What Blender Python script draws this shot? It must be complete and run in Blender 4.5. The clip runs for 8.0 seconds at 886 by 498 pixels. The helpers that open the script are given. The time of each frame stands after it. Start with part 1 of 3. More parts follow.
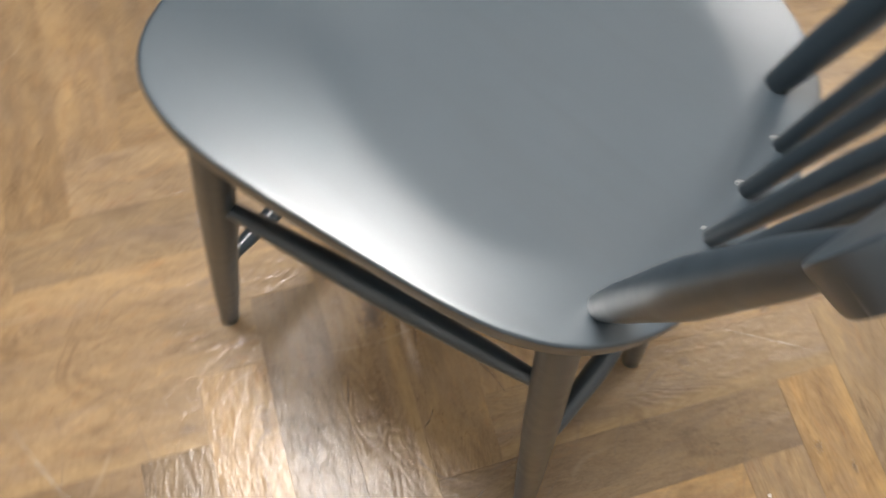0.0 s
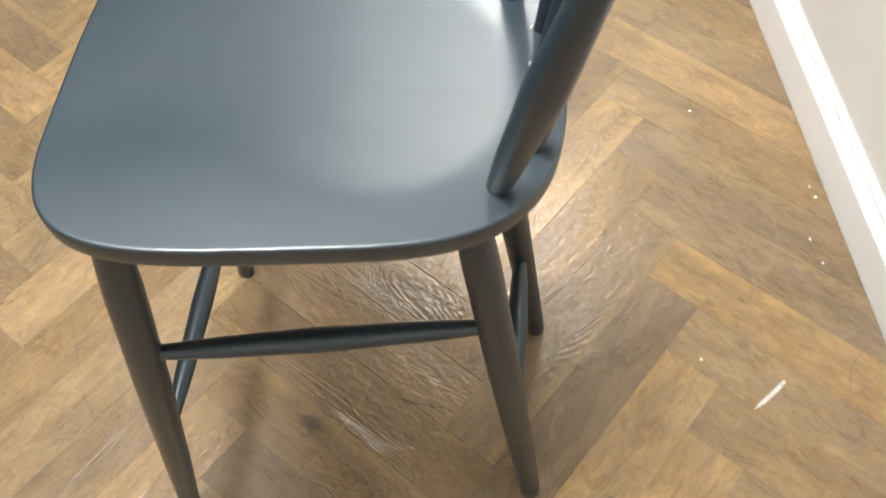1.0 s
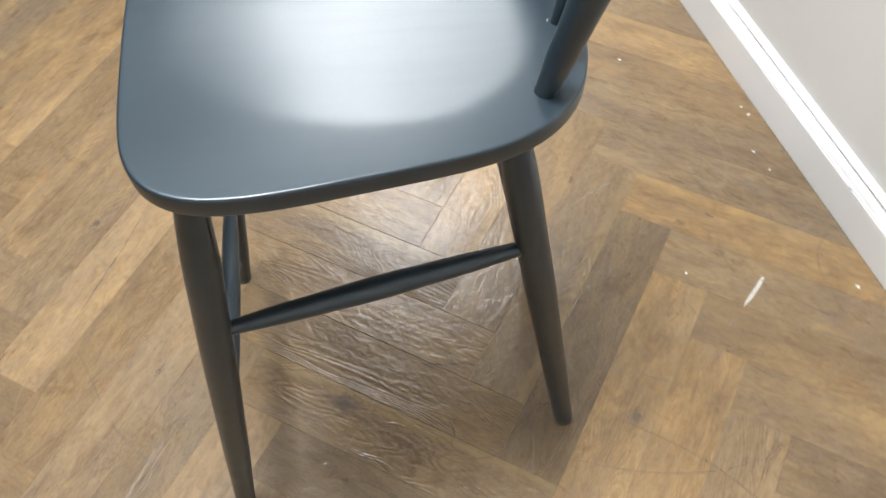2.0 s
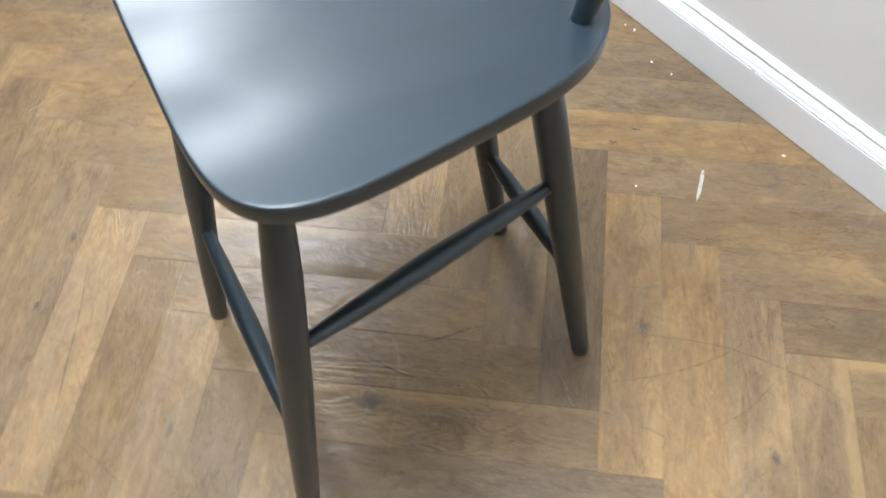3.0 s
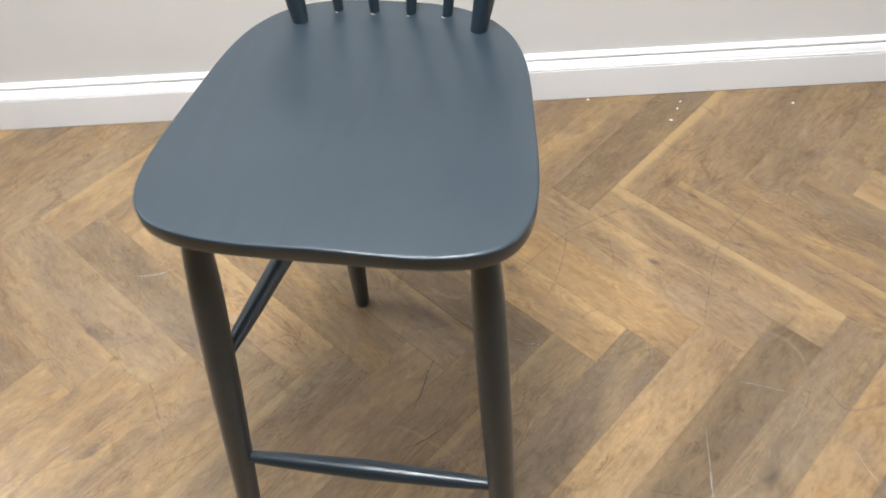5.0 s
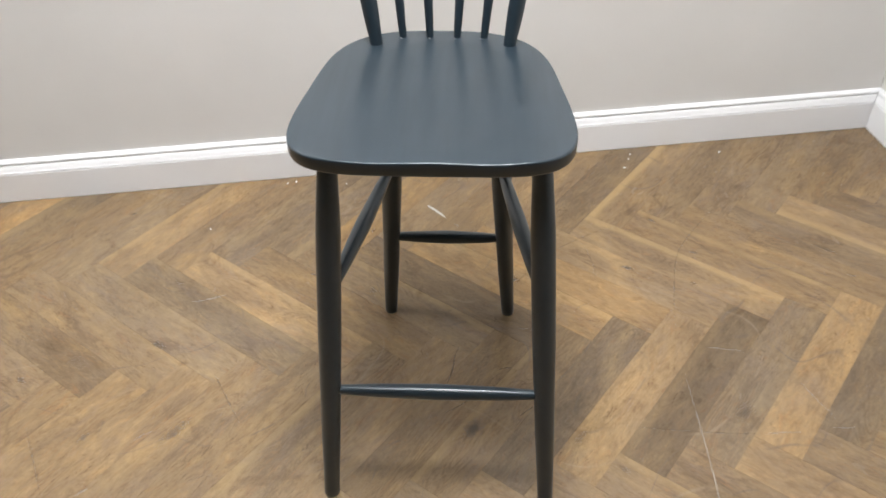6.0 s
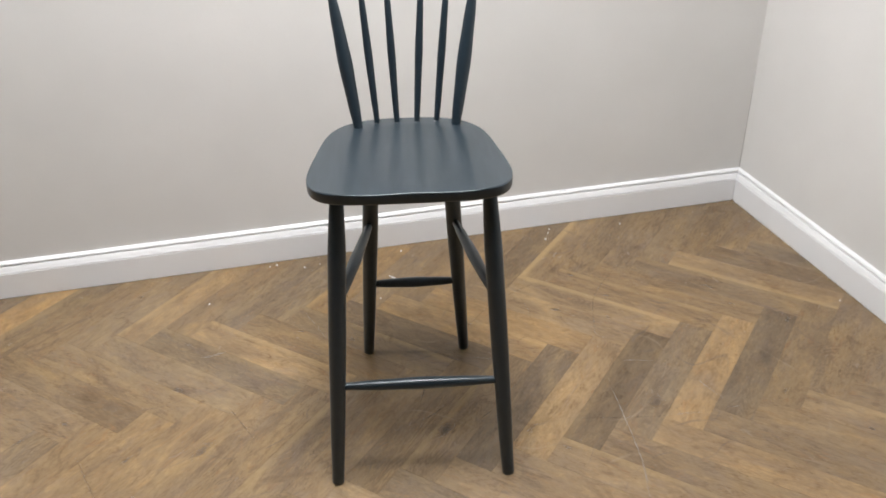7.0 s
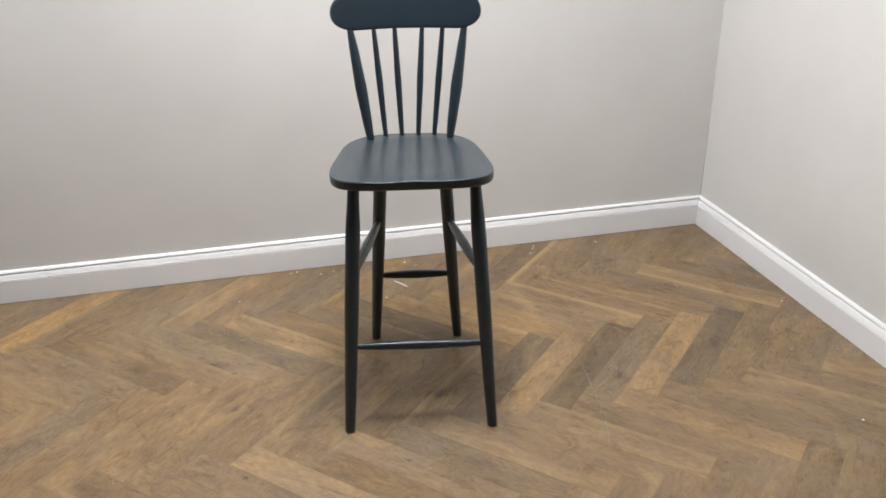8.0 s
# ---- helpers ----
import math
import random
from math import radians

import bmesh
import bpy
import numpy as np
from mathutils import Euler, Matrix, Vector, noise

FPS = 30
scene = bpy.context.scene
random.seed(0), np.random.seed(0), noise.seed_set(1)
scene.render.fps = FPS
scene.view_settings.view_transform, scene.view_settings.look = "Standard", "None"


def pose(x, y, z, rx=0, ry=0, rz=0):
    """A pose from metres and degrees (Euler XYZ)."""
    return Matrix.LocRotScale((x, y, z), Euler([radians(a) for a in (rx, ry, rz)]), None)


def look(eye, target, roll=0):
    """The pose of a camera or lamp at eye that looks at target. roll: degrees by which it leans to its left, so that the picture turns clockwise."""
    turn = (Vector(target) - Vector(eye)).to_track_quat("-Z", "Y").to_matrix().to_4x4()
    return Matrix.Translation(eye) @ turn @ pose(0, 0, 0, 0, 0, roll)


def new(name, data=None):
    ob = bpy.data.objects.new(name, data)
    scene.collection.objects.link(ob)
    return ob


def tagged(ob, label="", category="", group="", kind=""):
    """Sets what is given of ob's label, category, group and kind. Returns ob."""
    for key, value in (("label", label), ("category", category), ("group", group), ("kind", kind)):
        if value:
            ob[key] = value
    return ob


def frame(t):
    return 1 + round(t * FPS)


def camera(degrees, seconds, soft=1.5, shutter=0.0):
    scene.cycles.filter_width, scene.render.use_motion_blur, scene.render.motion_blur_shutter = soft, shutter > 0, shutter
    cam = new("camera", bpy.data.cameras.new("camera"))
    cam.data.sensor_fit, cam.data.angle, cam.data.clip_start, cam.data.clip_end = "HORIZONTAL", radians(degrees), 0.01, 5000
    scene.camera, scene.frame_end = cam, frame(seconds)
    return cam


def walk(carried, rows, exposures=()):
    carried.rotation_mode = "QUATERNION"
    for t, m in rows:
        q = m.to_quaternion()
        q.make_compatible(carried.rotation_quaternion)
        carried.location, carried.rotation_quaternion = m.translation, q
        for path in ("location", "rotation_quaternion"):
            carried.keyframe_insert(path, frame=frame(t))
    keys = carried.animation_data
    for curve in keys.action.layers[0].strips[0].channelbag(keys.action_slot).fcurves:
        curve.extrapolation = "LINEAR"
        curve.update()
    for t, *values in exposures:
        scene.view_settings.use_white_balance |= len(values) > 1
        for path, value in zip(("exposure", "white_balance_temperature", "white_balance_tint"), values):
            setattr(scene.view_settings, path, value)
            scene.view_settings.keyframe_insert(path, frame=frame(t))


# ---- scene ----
cam = camera(52.8, 8.0, soft=1.6, shutter=0.5)
PATH = [
    (0, (0.315, 0.157, 1.194), (-0.302, -0.208, -0.673), 9.0),
    (0.5, (0.377, 0.152, 1.212), (-0.501, -0.041, -0.574), 5.2),
    (1, (0.517, 0.154, 1.221), (-0.549, 0.041, -0.468), -1.4),
    (1.5, (0.611, 0.114, 1.234), (-0.495, 0.044, -0.431), -3.0),
    (1.7, (0.632, 0.083, 1.227), (-0.488, 0.061, -0.429), -3.3),
    (2.8, (0.619, -0.204, 1.224), (-0.368, 0.268, -0.45), 0.7),
    (3, (0.589, -0.221, 1.214), (-0.4, 0.257, -0.458), -1.9),
    (3.5, (0.495, -0.291, 1.243), (-0.396, 0.324, -0.438), -6.6),
    (4, (0.395, -0.405, 1.273), (-0.298, 0.435, -0.404), -6.5),
    (4.5, (0.258, -0.551, 1.298), (-0.164, 0.504, -0.348), -5.7),
    (4.7, (0.237, -0.597, 1.299), (-0.094, 0.548, -0.306), -4.6),
    (5.8, (0.094, -1.069, 1.338), (-0.02, 0.404, -0.01), -1.5),
    (6, (0.057, -1.152, 1.344), (-0.015, 0.371, 0.05), -0.7),
    (6.5, (-0.023, -1.415, 1.369), (0.032, 0.211, 0.206), 0.2),
    (7, (-0.039, -1.671, 1.434), (0.067, 0.045, 0.412), -0.8),
    (7.5, (-0.019, -1.98, 1.438), (0.09, -0.202, 0.529), -1.0),
    (8, (-0.048, -2.147, 1.451), (0.055, -0.352, 0.577), -0.6),
]
EXPOSURES = [(0.0, 0.30, 6900, 14), (0.5, 0.83, 6720, 12), (1.0, 0.54, 6650, 9), (1.6, 0.36, 6400, 9), (3.0, 0.32, 5850, 8),
             (3.5, 0.36, 5800, 8), (4.5, 0.40, 6080, 10), (6.5, 0.02, 6300, 11), (8.0, -0.19, 6350, 12)]
walk(cam, [(t, look(eye, target, roll)) for t, eye, target, roll in PATH], EXPOSURES)

# ---- plan of the room ----
CORNER = Vector((1.137, 0.999))            # where the two plaster faces meet
ALONG_A = Vector((-math.cos(radians(10.13)), -math.sin(radians(10.13))))
ALONG_B = Vector((math.sin(radians(12.3)), -math.cos(radians(12.3))))
LONG_A, LONG_B, HEIGHT = 8.5, 9.5, 2.45
ROOM = [CORNER, CORNER + ALONG_A * LONG_A, CORNER + ALONG_A * LONG_A + ALONG_B * LONG_B, CORNER + ALONG_B * LONG_B]

# ---- light: a dim white surround and flat ceiling panels ----
world = bpy.data.worlds.new("world")
scene.world = world
world.use_nodes = True
world.node_tree.nodes["Background"].inputs[0].default_value = (0.8, 0.85, 0.9, 1)
world.node_tree.nodes["Background"].inputs[1].default_value = 0.01
PANEL_POWER = 72.0
PANELS = [(0.02, -0.25, 1.0, 0.60), (-2.05, 0.15, 0.62, 0.52)]


# ---- materials ----
def material(name):
    m = bpy.data.materials.new(name)
    m.use_nodes = True
    nt = m.node_tree
    return m, nt, nt.nodes["Principled BSDF"]


def node(nt, kind, **values):
    n = nt.nodes.new(kind)
    for k, v in values.items():
        if k in n.inputs:
            n.inputs[k].default_value = v
    return n


def ramp(nt, source, stops):
    r = nt.nodes.new("ShaderNodeValToRGB")
    e = r.color_ramp.elements
    while len(e) < len(stops):
        e.new(0.5)
    for el, (p, c) in zip(e, stops):
        el.position, el.color = p, (*c, 1) if len(c) == 3 else c
    nt.links.new(source, r.inputs[0])
    return r.outputs[0]


def mix(nt, a, b, fac, mode="MIX"):
    m = nt.nodes.new("ShaderNodeMix")
    m.data_type, m.blend_type = "RGBA", mode
    for socket, value in ((m.inputs[0], fac), (m.inputs[6], a), (m.inputs[7], b)):
        if isinstance(value, bpy.types.NodeSocket):
            nt.links.new(value, socket)
        else:
            socket.default_value = value
    return m.outputs[2]


def bump(nt, bsdf, height, strength, distance, normal=None):
    b = node(nt, "ShaderNodeBump", Strength=strength, Distance=distance)
    nt.links.new(height, b.inputs["Height"])
    if normal:
        nt.links.new(normal, b.inputs["Normal"])
    nt.links.new(b.outputs[0], bsdf.inputs["Normal"])
    return b.outputs[0]


def noise_tex(nt, vector, scale, detail=4.0, rough=0.55, distortion=0.0):
    n = node(nt, "ShaderNodeTexNoise", Scale=scale, Detail=detail, Roughness=rough, Distortion=distortion)
    if vector:
        nt.links.new(vector, n.inputs["Vector"])
    return n.outputs[0]


def node_red(nt, colour):
    n = nt.nodes.new("ShaderNodeSeparateColor")
    nt.links.new(colour, n.inputs[0])
    return n.outputs[0]


def painted(name, colour, rough, grain=0.1, bump_depth=0.00015, scale=60.0):
    """Paint on wood, metal or plaster: slight tone and gloss variation at two scales, fine relief."""
    m, nt, b = material(name)
    co = node(nt, "ShaderNodeTexCoord").outputs["Object"]
    big, fine = noise_tex(nt, co, 3.0, 3), noise_tex(nt, co, scale, 5)
    dark = tuple(c * (1 - grain) for c in colour)
    light = tuple(min(1, c * (1 + grain)) for c in colour)
    c = ramp(nt, big, [(0.3, dark), (0.7, light)])
    c = mix(nt, c, (*dark, 1), ramp(nt, fine, [(0.55, (0, 0, 0)), (0.8, (0.5, 0.5, 0.5))]))
    nt.links.new(c, b.inputs["Base Color"])
    r = ramp(nt, fine, [(0.3, (rough - 0.05,) * 3), (0.7, (rough + 0.05,) * 3)])
    nt.links.new(r, b.inputs["Roughness"])
    bump(nt, b, fine, 0.35, bump_depth)
    return m


def chair_paint():
    """Dark slate satin lacquer with the wood's fine grain just showing through."""
    m, nt, b = material("slate_lacquer")
    co = node(nt, "ShaderNodeTexCoord").outputs["Object"]
    mp = node(nt, "ShaderNodeMapping", Scale=(60.0, 5.0, 60.0))
    nt.links.new(co, mp.inputs[0])
    grain, big = noise_tex(nt, mp.outputs[0], 1.0, 3, 0.5, 0.0), noise_tex(nt, co, 9.0, 3)
    c = ramp(nt, big, [(0.3, (0.0110, 0.0180, 0.0248)), (0.7, (0.0131, 0.0210, 0.0288))])
    c = mix(nt, c, (0.0110, 0.0166, 0.0222, 1), ramp(nt, grain, [(0.5, (0, 0, 0)), (0.75, (0.6, 0.6, 0.6))]))
    nt.links.new(c, b.inputs["Base Color"])
    nt.links.new(ramp(nt, grain, [(0.3, (0.40,) * 3), (0.7, (0.45,) * 3)]), b.inputs["Roughness"])
    b.inputs["Specular IOR Level"].default_value = 0.36
    b.inputs["Specular Tint"].default_value = (0.83, 0.955, 1.0, 1)
    b.inputs["Coat Weight"].default_value = 0.55
    b.inputs["Coat Roughness"].default_value = 0.255
    b.inputs["Coat Tint"].default_value = (0.93, 0.98, 1.0, 1)
    bump(nt, b, grain, 0.06, 0.0003)
    return m


def oak(name, per_island=False):
    """Worn brown oak-look boards: grain along u, tone by board, knots, cracks and scuffs."""
    m, nt, b = material(name)
    uv = node(nt, "ShaderNodeTexCoord").outputs["UV"]
    if per_island:
        rnd = node(nt, "ShaderNodeNewGeometry").outputs["Random Per Island"]
    else:
        info = node(nt, "ShaderNodeObjectInfo")
        rnd = info.outputs["Random"]
    shift = node(nt, "ShaderNodeVectorMath")
    shift.operation = "MULTIPLY_ADD"
    shift.inputs[1].default_value = (37.0, 23.0, 11.0)
    comb = node(nt, "ShaderNodeCombineXYZ")
    for i in range(3):
        nt.links.new(rnd, comb.inputs[i])
    nt.links.new(comb.outputs[0], shift.inputs[0])
    nt.links.new(uv, shift.inputs[2])
    co = shift.outputs[0]

    def stretched(x, y):
        mp = node(nt, "ShaderNodeMapping", Scale=(x, y, 1.0))
        nt.links.new(co, mp.inputs[0])
        return mp.outputs[0]

    patches = noise_tex(nt, stretched(3.6, 10.0), 1.0, 5, 0.6, 0.9)
    blots = noise_tex(nt, stretched(20.0, 38.0), 1.0, 8, 0.76, 0.9)
    # growth rings: contour lines of a slow field, which gives cathedral figure and swirls
    field = noise_tex(nt, stretched(1.9, 9.0), 1.0, 3, 0.42, 0.5)
    lines = node(nt, "ShaderNodeMath")
    lines.operation = "MULTIPLY"
    lines.inputs[1].default_value = 340.0
    nt.links.new(field, lines.inputs[0])
    wave = node(nt, "ShaderNodeMath")
    wave.operation = "SINE"
    nt.links.new(lines.outputs[0], wave.inputs[0])
    half = node(nt, "ShaderNodeMath")
    half.operation = "MULTIPLY_ADD"
    half.inputs[1].default_value = half.inputs[2].default_value = 0.5
    nt.links.new(wave.outputs[0], half.inputs[0])
    rings_fac = half.outputs[0]
    figured = ramp(nt, noise_tex(nt, stretched(4.0, 12.0), 1.0, 2), [(0.46, (0.05,) * 3), (0.66, (1.0,) * 3)])
    streak = noise_tex(nt, stretched(24.0, 230.0), 1.0, 5, 0.7, 0.6)
    knots = node(nt, "ShaderNodeTexVoronoi", Scale=1.0, Randomness=1.0)
    nt.links.new(stretched(5.0, 9.0), knots.inputs["Vector"])
    sparse = ramp(nt, node_red(nt, knots.outputs["Color"]), [(0.89, (0.0,) * 3), (0.91, (0.7,) * 3)])
    cracks = noise_tex(nt, stretched(6.0, 30.0), 1.0, 3, 0.5, 2.0)
    broken = noise_tex(nt, stretched(9.0, 9.0), 1.0, 2)
    c = ramp(nt, patches, [(0.26, (0.147, 0.107, 0.067)), (0.42, (0.195, 0.140, 0.084)), (0.56, (0.229, 0.163, 0.093)), (0.76, (0.290, 0.201, 0.104))])
    c = mix(nt, c, (0.70, 0.65, 0.60, 1), ramp(nt, blots, [(0.30, (0.6,) * 3), (0.54, (0.0,) * 3)]), "MULTIPLY")
    c = mix(nt, c, (1.18, 1.16, 1.12, 1), ramp(nt, blots, [(0.57, (0.0,) * 3), (0.75, (0.7,) * 3)]), "MULTIPLY")
    c = mix(nt, c, (0.82, 0.79, 0.76, 1), mix(nt, ramp(nt, rings_fac, [(0.10, (0.85,) * 3), (0.55, (0.0,) * 3)]), figured, 1.0, "MULTIPLY"), "MULTIPLY")
    c = mix(nt, c, (0.82, 0.78, 0.74, 1), ramp(nt, streak, [(0.36, (0.35,) * 3), (0.56, (0.0,) * 3)]), "MULTIPLY")
    grey = noise_tex(nt, stretched(7.0, 15.0), 1.0, 5, 0.68, 1.2)
    c = mix(nt, c, (0.180, 0.136, 0.102, 1), ramp(nt, grey, [(0.50, (0.0,) * 3), (0.68, (0.42,) * 3)]))
    mottle = noise_tex(nt, stretched(15.0, 50.0), 1.0, 7, 0.72, 1.4)
    c = mix(nt, c, (0.64, 0.61, 0.59, 1), ramp(nt, mottle, [(0.34, (0.52,) * 3), (0.49, (0.0,) * 3)]), "MULTIPLY")
    c = mix(nt, c, (1.30, 1.23, 1.07, 1), ramp(nt, mottle, [(0.53, (0.0,) * 3), (0.68, (0.65,) * 3)]), "MULTIPLY")
    rust = noise_tex(nt, stretched(13.0, 44.0), 1.0, 5, 0.7, 1.5)
    c = mix(nt, c, (0.235, 0.132, 0.062, 1), ramp(nt, rust, [(0.56, (0.0,) * 3), (0.72, (0.55,) * 3)]))
    flecks = noise_tex(nt, stretched(120.0, 280.0), 1.0, 4, 0.75, 1.2)
    c = mix(nt, c, (0.72, 0.69, 0.66, 1), ramp(nt, flecks, [(0.32, (0.6,) * 3), (0.48, (0.0,) * 3)]), "MULTIPLY")
    c = mix(nt, c, (1.22, 1.20, 1.15, 1), ramp(nt, flecks, [(0.56, (0.0,) * 3), (0.70, (0.8,) * 3)]), "MULTIPLY")
    split = mix(nt, ramp(nt, cracks, [(0.490, (0.0,) * 3), (0.4985, (0.8,) * 3), (0.505, (0.0,) * 3)]), ramp(nt, broken, [(0.52, (0.0,) * 3), (0.62, (1.0,) * 3)]), 1.0, "MULTIPLY")
    c = mix(nt, c, (0.35, 0.30, 0.26, 1), split, "MULTIPLY")
    ring = ramp(nt, knots.outputs["Distance"], [(0.04, (0.85,) * 3), (0.11, (0.40,) * 3), (0.30, (0.0,) * 3)])
    c = mix(nt, c, (0.050, 0.034, 0.024, 1), mix(nt, ring, sparse, 1.0, "MULTIPLY"))
    tone = ramp(nt, rnd, [(0.0, (0.84, 0.84, 0.85)), (0.5, (1.0, 0.98, 0.95)), (1.0, (1.12, 1.08, 1.02))])
    if not per_island:
        tone = info.outputs["Color"]
    c = mix(nt, c, tone, 1.0, "MULTIPLY")
    if not per_island:
        across = nt.nodes.new("ShaderNodeSeparateXYZ")
        nt.links.new(uv, across.inputs[0])
        wavy = node(nt, "ShaderNodeMath")
        wavy.operation = "MULTIPLY_ADD"
        wavy.inputs[1].default_value = 0.035
        nt.links.new(noise_tex(nt, stretched(3.0, 0.0), 1.0, 3), wavy.inputs[0])
        nt.links.new(across.outputs[1], wavy.inputs[2])
        band = mix(nt, ramp(nt, wavy.outputs[0], [(0.0400, (0.0,) * 3), (0.0510, (0.68,) * 3)]), info.outputs["Alpha"], 1.0, "MULTIPLY")
        c = mix(nt, c, (0.36, 0.25, 0.118, 1), band)
    # greyish scuffing and fine pale and dark scratches that run over several boards
    geo = node(nt, "ShaderNodeNewGeometry").outputs["Position"]
    haze = noise_tex(nt, geo, 2.6, 5, 0.65, 0.8)
    c = mix(nt, c, (0.25, 0.205, 0.155, 1), ramp(nt, haze, [(0.50, (0.0,) * 3), (0.75, (0.25,) * 3)]))
    marks = noise_tex(nt, geo, 1.7, 1, 0.4, 1.6)
    worn = noise_tex(nt, geo, 14.0, 3)
    faint = mix(nt, ramp(nt, marks, [(0.4975, (0.0,) * 3), (0.5, (0.5,) * 3), (0.5025, (0.0,) * 3)]), ramp(nt, worn, [(0.45, (0.0,) * 3), (0.6, (1.0,) * 3)]), 1.0, "MULTIPLY")
    c = mix(nt, c, (0.10, 0.085, 0.075, 1), faint)
    pale = noise_tex(nt, geo, 2.1, 1, 0.4, 0.5)
    rubbed = noise_tex(nt, geo, 5.5, 3)
    thin = mix(nt, ramp(nt, pale, [(0.4980, (0.0,) * 3), (0.5, (0.14,) * 3), (0.5020, (0.0,) * 3)]), ramp(nt, rubbed, [(0.50, (0.0,) * 3), (0.60, (1.0,) * 3)]), 1.0, "MULTIPLY")
    c = mix(nt, c, (0.40, 0.335, 0.26, 1), thin)
    smudge = noise_tex(nt, geo, 11.0, 6, 0.72, 1.0)
    c = mix(nt, c, (0.66, 0.63, 0.61, 1), ramp(nt, smudge, [(0.56, (0.0,) * 3), (0.72, (0.75,) * 3)]), "MULTIPLY")
    nt.links.new(c, b.inputs["Base Color"])
    rough = ramp(nt, blots, [(0.3, (0.30,) * 3), (0.7, (0.15,) * 3)])
    b.inputs["Specular IOR Level"].default_value = 0.26
    nt.links.new(rough, b.inputs["Roughness"])
    n1 = bump(nt, b, flecks, 0.22, 0.0006)
    n2 = bump(nt, b, mix(nt, rings_fac, figured, 1.0, "MULTIPLY"), 0.34, 0.0007, n1)
    n3 = bump(nt, b, blots, 0.10, 0.0012, n2)
    # the shallow hammered relief of worn boards, which breaks up every glint
    hammered = noise_tex(nt, stretched(38.0, 80.0), 1.0, 2, 0.5, 0.6)
    bump(nt, b, hammered, 0.46, 0.0022, n3)
    return m


def plain(name, colour, rough=0.8):
    m, nt, b = material(name)
    co = node(nt, "ShaderNodeTexCoord").outputs["Object"]
    n = noise_tex(nt, co, 25.0, 4)
    nt.links.new(ramp(nt, n, [(0.3, tuple(c * 0.85 for c in colour)), (0.7, colour)]), b.inputs["Base Color"])
    b.inputs["Roughness"].default_value = rough
    return m


def glowing(name, colour, strength):
    m, nt, b = material(name)
    b.inputs["Emission Color"].default_value = (*colour, 1)
    b.inputs["Emission Strength"].default_value = strength
    return m


SLATE = chair_paint()
OAK, OAK_FAR = oak("oak_board"), oak("oak_board_far", True)
WALL_PAINT = painted("wall_paint", (0.618, 0.611, 0.592), 0.75, 0.03, 0.0003, 140.0)
TRIM_PAINT = painted("trim_paint", (0.765, 0.773, 0.782), 0.38, 0.03, 0.00015, 90.0)
CEILING_PAINT = painted("ceiling_paint", (0.80, 0.80, 0.80), 0.9, 0.02)
SUBFLOOR = plain("joint_filler", (0.165, 0.118, 0.076))
CRUMB = plain("white_crumb", (0.80, 0.79, 0.76))
FILLER = plain("wood_filler", (0.50, 0.50, 0.49))
FRAME_WHITE = plain("panel_frame_white", (0.8, 0.8, 0.8), 0.4)


# ---- building helpers ----
def mesh_from(bm, name, mat, smooth=False):
    me = bpy.data.meshes.new(name)
    bmesh.ops.recalc_face_normals(bm, faces=bm.faces)
    bm.to_mesh(me)
    bm.free()
    me.materials.append(mat)
    if smooth:
        me.polygons.foreach_set("use_smooth", [True] * len(me.polygons))
    return me


def part(name, bm, mat, parent, label="", smooth=False):
    ob = new(name, mesh_from(bm, name, mat, smooth))
    ob.parent = parent
    return tagged(ob, label)


def prism(points, z0, z1):
    """A solid with the plan given by points, from z0 to z1."""
    bm = bmesh.new()
    low = [bm.verts.new((x, y, z0)) for x, y in points]
    high = [bm.verts.new((x, y, z1)) for x, y in points]
    bm.faces.new(low[::-1])
    bm.faces.new(high)
    for i in range(len(points)):
        k = (i + 1) % len(points)
        bm.faces.new((low[i], low[k], high[k], high[i]))
    return bm


def rings(bm, loops, closed_ends=True):
    """Skin a row of equal loops of points."""
    rows = [[bm.verts.new(p) for p in loop] for loop in loops]
    n = len(rows[0])
    for a, b in zip(rows, rows[1:]):
        for i in range(n):
            bm.faces.new((a[i], a[(i + 1) % n], b[(i + 1) % n], b[i]))
    if closed_ends:
        bm.faces.new(rows[0][::-1])
        bm.faces.new(rows[-1])
    return bm


def turned(p0, p1, profile, sides=28, steps=36):
    """A turned stick from p0 to p1; profile rows of (part of the length, radius), smoothly joined, with softened ends."""
    p0, p1 = Vector(p0), Vector(p1)
    axis = p1 - p0
    q = axis.to_track_quat("Z", "Y").to_matrix()
    length = axis.length
    rs = [r for _, r in profile]

    def radius(t):
        for (t0, r0), (t1, r1) in zip(profile, profile[1:]):
            if t <= t1:
                f = (t - t0) / (t1 - t0)
                f = f * f * (3 - 2 * f) * 0.5 + f * 0.5
                return r0 + (r1 - r0) * f
        return rs[-1]

    soft = 0.0025
    stations = [(0.0, radius(0) - soft), (soft * 0.3, radius(0) - soft * 0.3), (soft, radius(0))]
    stations += [(length * i / steps, radius(i / steps)) for i in range(1, steps)]
    stations += [(length - soft, radius(1)), (length - soft * 0.3, radius(1) - soft * 0.3), (length, radius(1) - soft)]
    loops = []
    for d, r in stations:
        loops.append([p0 + q @ Vector((r * math.cos(a), r * math.sin(a), d)) for a in (2 * math.pi * k / sides for k in range(sides))])
    return rings(bmesh.new(), loops)


# ---- walls, ceiling, skirting ----
def inward(i):
    a, b = ROOM[i], ROOM[(i + 1) % 4]
    d = (b - a).normalized()
    n = Vector((-d.y, d.x))
    middle = sum(ROOM, Vector((0, 0))) / 4
    return d, n if n.dot(middle - a) > 0 else -n


